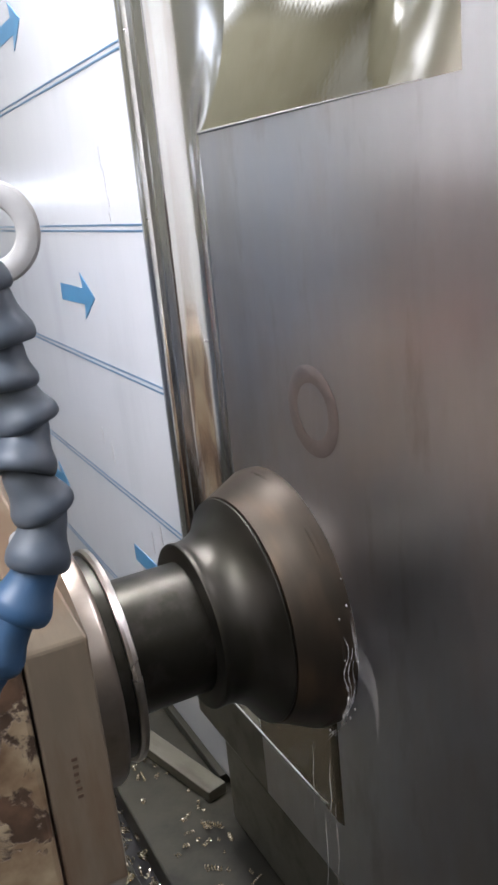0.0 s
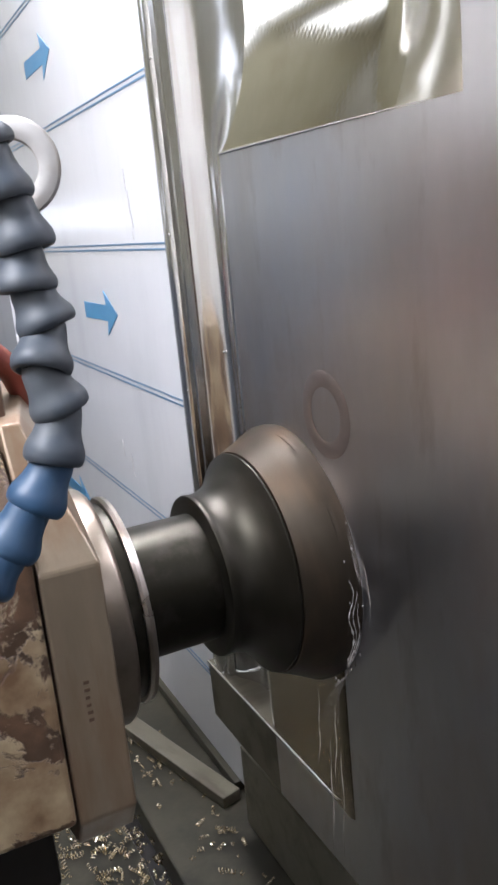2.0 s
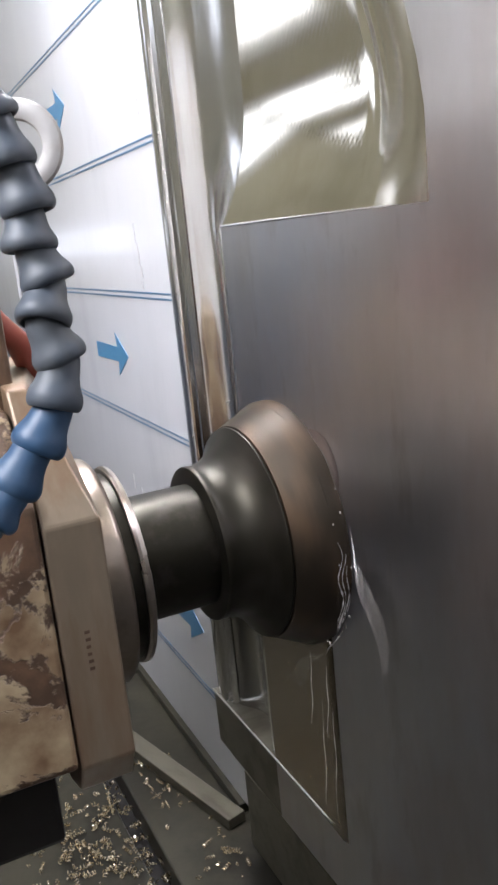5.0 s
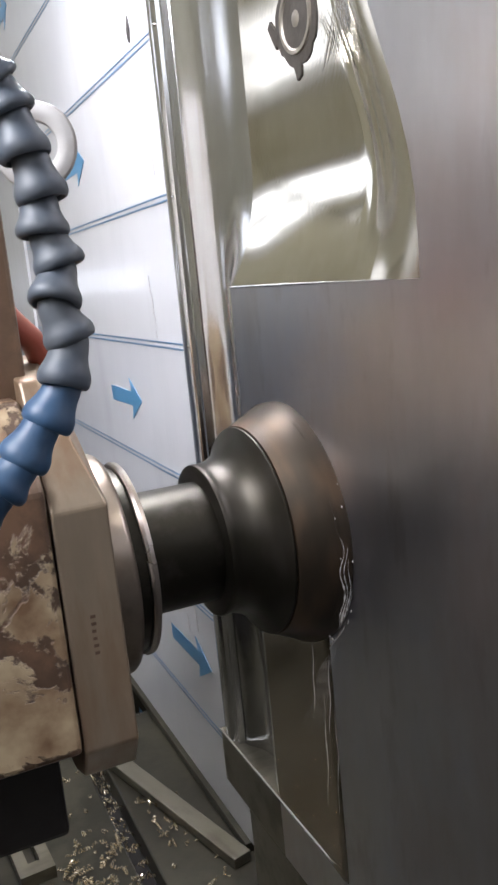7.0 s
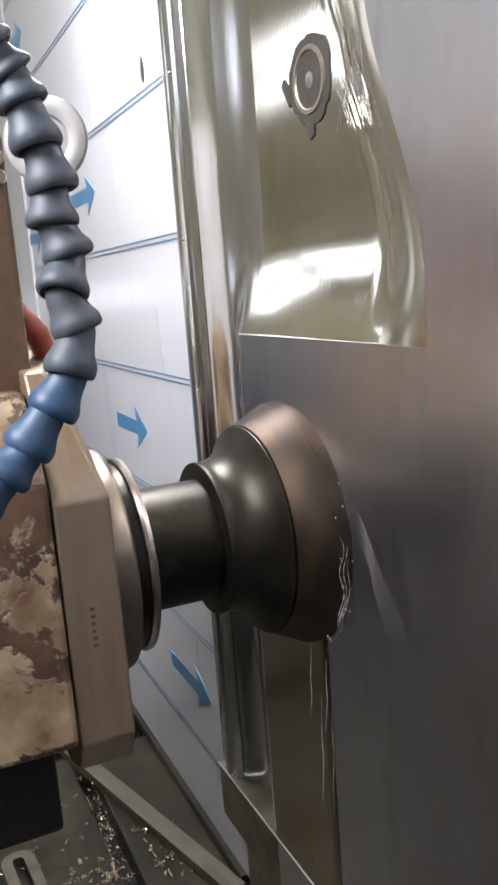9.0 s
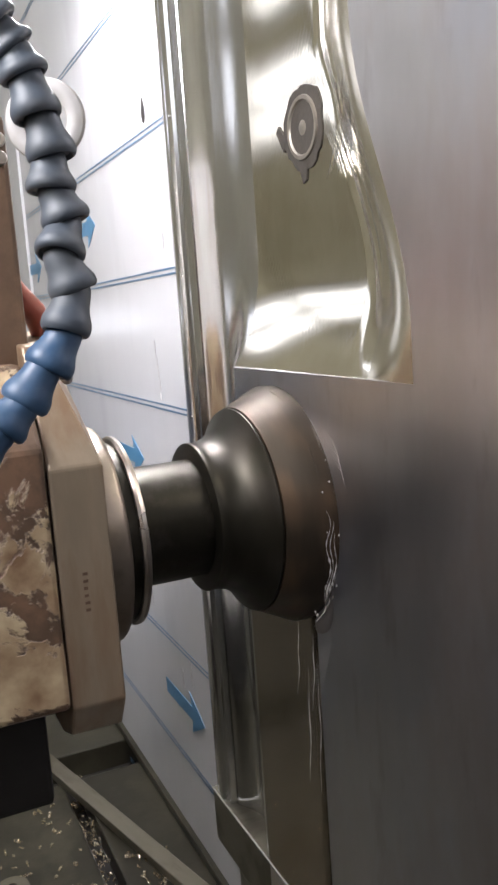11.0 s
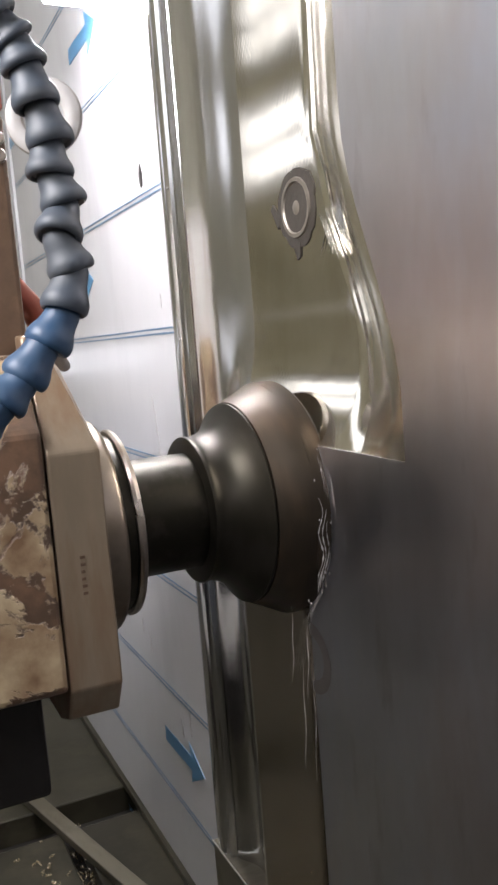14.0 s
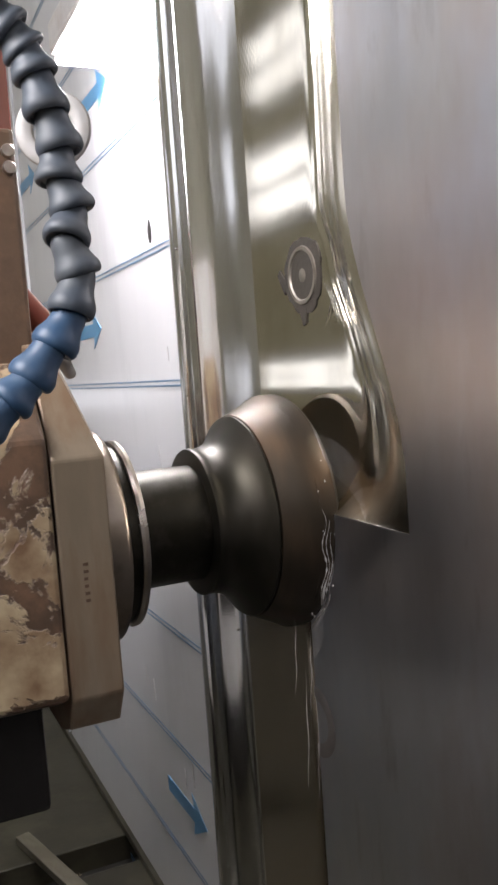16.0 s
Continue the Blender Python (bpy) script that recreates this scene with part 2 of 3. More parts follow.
def prism(points, a0, a1, axis="x", bevel=0.0):
    """A closed outline swept from a0 to a1. Outline in (y, z) for axis x, (x, y) for axis z."""
    bm = bmesh.new()

    def co(p, a):
        return (a, p[0], p[1]) if axis == "x" else (p[0], p[1], a)
    lo = [bm.verts.new(co(p, a0)) for p in points]
    hi = [bm.verts.new(co(p, a1)) for p in points]
    k = len(points)
    bm.faces.new(lo)
    bm.faces.new(hi[::-1])
    for i in range(k):
        bm.faces.new((lo[i], hi[i], hi[(i + 1) % k], lo[(i + 1) % k]))
    bmesh.ops.recalc_face_normals(bm, faces=bm.faces)
    if bevel:
        bmesh.ops.bevel(bm, geom=list(bm.edges), offset=bevel, segments=2, affect="EDGES", profile=0.5)
    return bm


def lathe(profile, n=72, axis="x"):
    """Profile of (along, radius) turned about the x axis."""
    bm = bmesh.new()
    rings = []
    for a, r in profile:
        if r < 1e-6:
            rings.append([bm.verts.new((a, 0, 0))] * n)
        else:
            rings.append([bm.verts.new((a, r * math.cos(2 * math.pi * i / n), r * math.sin(2 * math.pi * i / n))) for i in range(n)])
    for p, q in zip(rings, rings[1:]):
        for i in range(n):
            f = [p[i], p[(i + 1) % n], q[(i + 1) % n], q[i]]
            f = list(dict.fromkeys(f))
            if len(f) > 2:
                bm.faces.new(f)
    bmesh.ops.recalc_face_normals(bm, faces=bm.faces)
    return bm


def tube(points, radius, n=8, bm=None, cap=True):
    """A round bar along points; radius a number or one for each point."""
    bm = bm or bmesh.new()
    pts = [Vector(p) for p in points]
    rad = radius if isinstance(radius, (list, tuple)) else [radius] * len(pts)
    side = None
    rings = []
    for i, p in enumerate(pts):
        d = (pts[min(i + 1, len(pts) - 1)] - pts[max(i - 1, 0)]).normalized()
        if side is None:
            side = d.orthogonal().normalized()
        side = (side - d * side.dot(d)).normalized()
        up = d.cross(side)
        rings.append([bm.verts.new(p + rad[i] * (side * math.cos(2 * math.pi * k / n) + up * math.sin(2 * math.pi * k / n))) for k in range(n)])
    for a, b in zip(rings, rings[1:]):
        for k in range(n):
            bm.faces.new((a[k], a[(k + 1) % n], b[(k + 1) % n], b[k]))
    if cap:
        bm.faces.new(rings[0][::-1])
        bm.faces.new(rings[-1])
    return bm


# ---------------------------------------------------------------- the room
def room():
    for name, b, mat in (
        ("floor", (-1.5, 1.6, -1.5, 3.2, -0.95, -0.85), M_FLOOR),
        ("ceiling", (-1.5, 1.6, -1.5, 3.2, 2.40, 2.50), M_CEIL),
        ("wall_west", (-1.5, -1.4, -1.4, 3.1, -0.85, 2.40), M_WALL),
        ("wall_east", (1.5, 1.6, -1.4, 3.1, -0.85, 2.40), M_WALL),
        ("wall_south", (-1.5, 1.6, -1.5, -1.4, -0.85, 2.40), M_WALL),
        ("wall_north", (-1.5, 1.6, 3.1, 3.2, -0.85, 2.40), M_WALL),
    ):
        ob = part(name, box(*b), mat)
        tagged(ob, {"floor": "dark oily concrete workshop floor", "ceiling": "plain white workshop ceiling"}.get(name, "plain cream painted workshop wall"), name.split("_")[0], kind="structure")


def fill_panels():
    # Unseen glowing panels added to lift the room's overall light.
    first = None
    for i, (x, y) in enumerate(((-0.9, 0.3), (-0.9, 1.1), (-0.9, 1.9), (-0.25, 0.3), (-0.25, 1.1), (-0.25, 1.9))):
        m = pose(x, y, 2.385)
        if first is None:
            first = empty("fill_panel", "white glowing panel added out of view under the ceiling", "ceiling light", group="ceiling panel lights")
            part("frame", prism([(-0.26, -0.34), (0.26, -0.34), (0.26, 0.34), (-0.26, 0.34)], -0.012, 0.013, "z"), M_CEIL, first)
            part("diffuser", prism([(-0.24, -0.32), (0.24, -0.32), (0.24, 0.32), (-0.24, 0.32)], -0.02, -0.013, "z"), M_PANEL, first)
            first.matrix_world = m
        else:
            copy_thing(first, m)


def lower_walls():
    # Out-of-view wall bands, added to tone the reflections in the steel.
    for name, b in (("wall_reflector_west", (-1.4, -1.38, -1.38, 3.08, -0.85, 0.30)), ("wall_reflector_north", (-1.38, 1.48, 3.08, 3.1, -0.85, 0.30)),
                    ("wall_reflector_south", (-1.38, 1.48, -1.4, -1.38, -0.85, 0.30)), ("wall_reflector_east", (1.48, 1.5, -1.38, 3.08, -0.85, 0.30))):
        tagged(part(name, box(*b), M_REFLECTOR), "unseen blue-grey lower wall added for the steel to reflect", "wall", kind="structure")


def window(name, m, width, height, columns):
    win = part(name, box(-width / 2 - 0.05, width / 2 + 0.05, -0.02, 0.0, -height / 2 - 0.05, height / 2 + 0.05), M_CEIL)
    tagged(win, "bright window panel added out of view, with thin white glazing bars", "window", kind="structure")
    win.matrix_world = m
    w = width / columns
    bar = min(0.02, height / 16)
    for i in range(columns):
        for j in (0, 1):
            x, z = -width / 2 + (i + 0.5) * w, (j - 0.5) * height / 2
            part("pane", box(x - w / 2 + 0.02, x + w / 2 - 0.02, -0.026, -0.021, z - height / 4 + bar, z + height / 4 - bar), M_WIN, win)


def light_block():
    # Unseen wall added to shade the low parts and darken what they reflect.
    ob = part("wall_light_block", box(-0.62, -0.58, -1.38, 0.68, 0.05, 0.77, 0.004), M_LIGHT_BLOCK)
    low = part("wall_light_block_low", box(-0.62, -0.58, -1.38, 0.68, -0.85, 0.0495, 0.004), M_DARK)
    tagged(low, "dark lower wall added out of view to darken low reflections", "wall", kind="structure")
    tagged(ob, "drab wall added out of view to block low light", "wall", kind="structure")


room()
light_block()
lower_walls()
fill_panels()
# Unseen panel behind the camera, added to go with the south fill light.
window("fill_window_south", pose(-0.75, -1.398, 1.35, 0, 0, 180), 0.95, 0.65, 3)
window("window_low", pose(-1.398, 2.70, 1.38, 0, 0, 90), 0.66, 0.30, 3)
window("window_high", pose(-1.398, 2.30, 1.88, 0, 0, 90), 1.35, 0.30, 9)
window("window_strip", pose(-1.398, 2.55, 0.575, 0, 0, 90), 1.0, 0.07, 3)
window("window_north_low", pose(-0.60, 3.098, 0.52, 0, 0, 0), 0.42, 0.10, 2)
window("window_north", pose(-1.12, 3.098, 1.40, 0, 0, 0), 0.42, 0.34, 2)


# ---------------------------------------------------------------- machine table
Z_T = -0.11


def machine_table():
    table = empty("machine_table", "oily cast machine table with chip-filled slots", "machine table")
    part("table_plate", box(-0.9, -0.084, -0.9, 0.66, Z_T - 0.12, Z_T, 0.002), M_TABLE, table)
    part("table_plate", box(-0.062, 0.30, -0.9, 0.66, Z_T - 0.12, Z_T, 0.002), M_TABLE, table)
    part("slot_bottom", box(-0.084, -0.062, -0.9, 0.66, Z_T - 0.12, Z_T - 0.03), M_DARK, table)
    part("table_plate", box(-0.9, 0.30, 0.735, 1.9, Z_T - 0.12, Z_T, 0.002), M_TABLE, table)
    part("slot_bottom", box(-0.9, 0.30, 0.66, 0.735, Z_T - 0.12, Z_T - 0.04), M_DARK, table)
    base = part("base", box(-0.8, 0.25, -0.8, 1.8, -0.85, Z_T - 0.12), M_DARK, table)
    return table


machine_table()


def loose_bar():
    bar = part("steel_bar", box(-0.285, 0.285, -0.011, 0.011, 0.0, 0.012, 0.001), M_OILBAR)
    a, b = Vector((0.020, 0.285)), Vector((-0.115, 0.80))
    mid = (a + b) / 2
    ang = math.degrees(math.atan2(b.y - a.y, b.x - a.x))
    bar.matrix_world = pose(mid.x, mid.y, Z_T + 0.001, 0, 0, ang) @ Matrix.Diagonal(((b - a).length / 0.57, 1, 1, 1))
    tagged(bar, "long flat ground steel bar lying across the table", "steel bar")


# ---------------------------------------------------------------- sheet wall with printed film
X_S = 0.037
LINES = 0.1465


def arrow_points():
    # tip towards -y
    return [(0.0, 0.0), (0.046, 0.026), (0.041, 0.009), (0.135, 0.010), (0.135, -0.010), (0.041, -0.009), (0.046, -0.026)]


def sheet_wall():
    sheet = part("wall_sheet", box(X_S, X_S + 0.004, 0.12, 1.13, -0.098, 1.75), M_FILM)
    tagged(sheet, "white film-covered stainless steel sheet with blue printing", "sheet wall", kind="structure")
    for k in range(-1, 12):
        z = 0.295 + (k - 2) * LINES
        for dz in (-0.0027, 0.0027):
            part("printed_line", box(X_S - 0.0006, X_S - 0.0002, 0.14, 1.128, z + dz - 0.0009, z + dz + 0.0009), M_DARKBLUE, sheet)
    for y, z in ((0.512, 0.368), (0.641, 0.667), (0.366, 0.076), (1.03, 0.640), (0.774, 0.081), (0.95, 0.368), (0.52, 0.96), (1.0, 0.96)):
        part("printed_arrow", prism([(y + a, z + b) for a, b in arrow_points()], X_S - 0.0007, X_S - 0.0001), M_BLUE, sheet)
    spade = [(0.403 + 0.006 * math.cos(a) * (1 - 0.5 * max(0, math.sin(a))), 0.757 + 0.013 * math.sin(a)) for a in [i * math.pi / 8 for i in range(16)]]
    part("dark_mark", prism(spade, X_S - 0.0007, X_S - 0.0001), M_DARK, sheet)
    for y, z, h, w in ((0.425, 0.484, 0.012, 0.0016), (0.421, 0.466, 0.006, 0.0014), (0.430, 0.506, 0.010, 0.001), (0.424, 0.452, 0.004, 0.0012), (0.372, 0.62, 0.008, 0.0012), (0.56, 0.205, 0.01, 0.002), (0.53, 0.19, 0.014, 0.0025), (0.40, 0.128, 0.016, 0.003), (0.43, 0.112, 0.012, 0.002)):
        part("scuff", prism([(y - w, z - h), (y + w * 0.4, z - h * 0.7), (y + w, z + h * 0.2), (y + w * 0.3, z + h), (y - w * 0.6, z + h * 0.4)], X_S - 0.0007, X_S - 0.0001), M_SCUFF, sheet)
    # second sheet beyond the joint
    far = part("wall_sheet_far", box(X_S - 0.003, X_S + 0.004, 1.14, 2.6, -0.098, 1.75), M_FILM)
    tagged(far, "plain film-covered stainless steel sheet", "sheet wall", kind="structure")
    part("red_band", box(X_S - 0.0045, X_S - 0.0032, 1.16, 1.9, 1.03, 1.5), M_RED, far, "dull red painted band")
    sill = part("sheet_sill", box(0.030, 0.30, 0.30, 2.6, Z_T, -0.0985, 0.001), M_TABLE)
    tagged(sill, "dark steel sill under the sheet wall", "sill", kind="structure")


sheet_wall()


# ---------------------------------------------------------------- workpiece
Z_U, Y_U0 = 0.5, -0.113                  # upper pocket: lower edge, near side
Z_L, Y_L0 = 0.075, 0.015                 # lower pocket
Y_E, TOP = 0.252, 0.99                  # far edge and top of the block


def arc(cy, cz, r, a0, a1, n=8):
    return [(cy + r * math.cos(radians(a0 + (a1 - a0) * i / n)), cz + r * math.sin(radians(a0 + (a1 - a0) * i / n))) for i in range(n + 1)]


def dish(z):
    """Depth of the upper pocket's floor: it curves out towards its lower edge."""
    h = max(0.0, 0.588 - max(z, Z_U))
    return 0.0270 - (0.165 - math.sqrt(0.165 ** 2 - h * h))



def near_side(z):
    """Near boundary of the upper pocket."""
    u = min(1.0, max(0.0, (z - 0.53) / 0.17))
    return Y_U0 - 0.002 + 0.047 * u * u * (3 - 2 * u)


def floor_depth(y, z):
    """Depth of the pocket floor: dished, with a long slope up to the face on the near side."""
    y1 = near_side(z)
    crease = y1 + 0.075 + 0.012 * min(1.0, max(0.0, (z - 0.675) / 0.03)) - 0.05 * max(0.0, z - 0.70)
    u = min(1.0, max(0.0, (y - y1) / (crease - y1)))
    return 0.0004 + (dish(z) - 0.0004) * (u * u * (3 - 2 * u))


def workpiece():
    wp = empty("workpiece", "large upright milled steel mould block with polished pocket", "steel block")
    # body behind the faces
    part("body", box(0.030, 0.36, -0.60, Y_E, Z_T + 0.002, TOP, 0.003), M_OILBAR, wp)
    # far side: cove that runs out of the pocket, then groove and rounded bead
    prof = [(0.0, 0.1205, 0.0), (0.0005, 0.126, 0.05), (0.0025, 0.133, 0.16), (0.006, 0.141, 0.32), (0.0105, 0.149, 0.5), (0.0150, 0.157, 0.68), (0.0185, 0.165, 0.84), (0.0205, 0.173, 0.95),
            (0.0212, 0.180, 1), (0.0202, 0.188, 1), (0.0172, 0.196, 1), (0.0125, 0.203, 1), (0.0096, 0.208, 1), (0.0090, 0.2125, 1), (0.0036, 0.2138, 1), (0.0032, 0.2165, 1), (0.0060, 0.2180, 1),
            (0.0055, 0.2200, 1), (0.0015, 0.2215, 1), (-0.0002, 0.2240, 1), (-0.0008, 0.2300, 1), (0.0002, 0.2380, 1), (0.0022, 0.2460, 1), (0.0060, Y_E, 1), (0.031, Y_E, 1)]
    bm = bmesh.new()
    levels = [0.0765, 0.20, 0.33, 0.42, 0.495, 0.4999] + [0.5001 + 0.01 * i for i in range(17)] + [0.7, 0.8, TOP]
    grid = [[bm.verts.new((0.0003 + x + (1 - w) * (dish(z) if z > Z_U else 0.0), y, z)) for x, y, w in prof] for z in levels]
    for a, b in zip(grid, grid[1:]):
        for k in range(len(prof) - 1):
            bm.faces.new((a[k], a[k + 1], b[k + 1], b[k]))
    bm.faces.new(grid[-1] + [bm.verts.new((0.031, 0.1205, TOP))])
    bm.faces.new(grid[0] + [bm.verts.new((0.031, 0.1205, 0.0765))])
    bmesh.ops.recalc_face_normals(bm, faces=bm.faces)
    part("far_side", bm, M_COVE, wp, "smooth milled cove and bead", True)
    # polished pocket floor, dished, running out softly to the face on the near side
    bm = bmesh.new()
    zs = [Z_U + (TOP - Z_U) * (i / 110) for i in range(111)]
    us = [i / 30 for i in range(31)]
    rows = []
    for z in zs:
        y1 = near_side(z)
        rows.append([bm.verts.new((floor_depth(0.122 + (y1 - 0.122) * u, z), 0.122 + (y1 - 0.122) * u, z)) for u in us])
    back = [bm.verts.new((0.030, y, TOP)) for y in (0.122, near_side(TOP))]
    slope = bmesh.new()
    for i in range(len(zs) - 1):
        for k in range(len(us) - 1):
            quad = (rows[i][k], rows[i][k + 1], rows[i + 1][k + 1], rows[i + 1][k])
            if quad[0].co.y - near_side(zs[i]) < 0.050:
                slope.faces.new([slope.verts.new(v.co) for v in quad])
            else:
                bm.faces.new(quad)
    bmesh.ops.remove_doubles(slope, verts=slope.verts, dist=1e-5)
    bmesh.ops.recalc_face_normals(slope, faces=slope.faces)
    part("pocket_side", slope, M_SIDE, wp, "satin slope running out to the face", True)
    bm.faces.new(rows[-1] + back[::-1])
    bmesh.ops.recalc_face_normals(bm, faces=bm.faces)
    part("pocket_floor", bm, M_POL, wp, "polished dished pocket floor with fine cutter marks", True)
    near = [(near_side(z), z) for z in [Z_U + (TOP - Z_U) * (i / 24) for i in range(25)]]
    land = [(0.1212, 0.02), (0.1212, Z_U)] + near + [(-0.60, TOP), (-0.60, Z_T + 0.01), (0.0, Z_T + 0.01), (0.0, 0.02)]
    part("raised_face", prism(land, 0.0, 0.029), M_RAW, wp, "grey milled face wet with coolant")
    edge = [(0.0, 0.1212 + (near_side(Z_U) - 0.1212) * k / 10, Z_U + 0.0005) for k in range(10)]
    part("pocket_edge", tube(edge, [0.0010] * 4 + [0.0008, 0.0007, 0.0006, 0.0005, 0.0004, 0.0002]), M_EDGE, wp, "bright burred pocket edge")
    r = 0.022
    edge = [(-0.0003, Y_E, Z_L)] + [(-0.0003, y, z) for y, z in arc(Y_L0 + r, Z_L + r, r, 270, 190)]
    part("lower_edge", tube(edge, [0.0012] * 4 + [0.0009, 0.0007, 0.0005] + [0.0003] * (len(edge) - 7)), M_EDGE, wp, "bright burred lower edge")
    part("base_strip", box(0.021, 0.0298, 0.002, Y_E, Z_T + 0.001, -0.022, 0.0015), M_OILBAR, wp, "oily steel base strip")
    part("lower_lip", box(0.0002, 0.0295, 0.1214, Y_E, 0.02, Z_L + 0.001, 0.0006), M_OILBAR, wp, "oily milled lower lip")
    return wp


wp = workpiece()


def rivets():
    for y, z in ((0.2255, 0.452), (0.2245, 0.577), (0.2235, 0.71), (0.2255, 0.33), (0.190, 0.362)):
        bm = bmesh.new()
        bmesh.ops.create_uvsphere(bm, u_segments=10, v_segments=6, radius=0.0011)
        bmesh.ops.translate(bm, verts=bm.verts, vec=(0.0 if y > 0.2 else 0.019, y, z))
        part("rivet", bm, M_EDGE, wp, "", True)


rivets()


def work_lamp():
    lamp = empty("work_lamp", "bright machine lamp fixed high on the sheet wall", "work lamp")
    part("housing", box(-0.035, X_S - 0.001, 0.27, 0.50, 0.972, 1.01, 0.006), M_WASHER, lamp)
    part("diffuser", box(-0.030, X_S - 0.006, 0.28, 0.49, 0.960, 0.9719, 0.002), M_LAMP, lamp, "glowing white diffuser")


work_lamp()


def unseen_lamp():
    # Unseen fixture added to go with the main area light.
    lamp = empty("unseen_lamp", "flat lamp added out of view to light the machine from above", "hanging lamp")
    part("housing", box(-1.02, -0.50, -0.46, 0.14, 1.36, 1.41, 0.006), M_WASHER, lamp)
    part("diffuser", box(-1.00, -0.52, -0.44, 0.12, 1.352, 1.3599, 0.002), M_PANEL, lamp, "white glowing diffuser")
    for x in (-0.95, -0.57):
        part("rod", tube([(x, -0.16, 1.408), (x, -0.16, 2.40)], 0.005, 10), M_WASHER, lamp, "thin steel rod")


unseen_lamp()


def plug():
    ring = []
    rnd = random.Random(4)
    for i in range(40):
        a = 2 * math.pi * i / 40
        rr = 0.0262 + 0.0026 * rnd.random() + 0.0012 * math.sin(3 * a + 1)
        ring.append((0.038 + rr * math.cos(a), 0.662 + rr * math.sin(a)))
    p = part("grease_ring", prism(ring, 0.0262, 0.0290), M_GREASE, wp, "ragged dark grease ring")
    part("grease_tab", prism([(0.063, 0.659), (0.073, 0.670), (0.077, 0.666), (0.067, 0.651)], 0.0260, 0.0290), M_GREASE, wp)
    part("grease_tab", prism([(0.034, 0.639), (0.045, 0.637), (0.041, 0.626), (0.036, 0.628)], 0.0260, 0.0290), M_GREASE, wp)
    bm = lathe([(0.0, 0.0), (0.0, 0.004), (0.0012, 0.006), (0.0012, 0.0165), (-0.0006, 0.018), (-0.0006, 0.0205), (0.002, 0.0215)], 48)
    for v in bm.verts:
        v.co += Vector((0.0256, 0.038, 0.662))
    part("plug", bm, M_PLUG, wp, "round worn steel plug", True)
    bm = lathe([(-0.0008, 0.016), (-0.0012, 0.018), (-0.0012, 0.024), (-0.0008, 0.026)], 40)
    for v in bm.verts:
        v.co += Vector((0.0006, 0.010, 0.347))
    part("stain_ring", bm, M_STAIN, wp, "faint round stain", True)


plug()


def cutter_marks():
    """Crossed arcs that the cutter scored into the pocket floor."""
    rnd = random.Random(21)
    bm = bmesh.new()

    def score(y, z, slope, length):
        pts = []
        for k in range(7):
            q = k / 6 - 0.5
            yy, zz = y + slope * length * q, z + length * q - 0.012 * slope * (q * q)
            pts.append((floor_depth(yy, zz) - 0.0003, yy, zz))
        tube(pts, [0.00006 + 0.00022 * math.sin(math.pi * k / 6) for k in range(7)], 4, bm)
    for i in range(17):
        y = 0.001 - 0.0033 * i
        for slope in (0.55, -0.55):
            score(y + rnd.uniform(-0.0006, 0.0006), 0.640 + rnd.uniform(-0.002, 0.002) + 0.0003 * i, slope, rnd.uniform(0.020, 0.036))
    ob = part("cutter_marks", bm, M_EDGE, wp, "fine crossed cutter marks", True)
    tagged(ob, "fine crossed cutter marks", kind="stuff")


cutter_marks()


# ---------------------------------------------------------------- milling head, in its own space: origin on the spindle axis at the work face
head = empty("milling_head", "right-angle milling head with flaking cream paint and dark face cutter", "milling head")


def turned(*pairs):
    return lathe(list(pairs), 96)


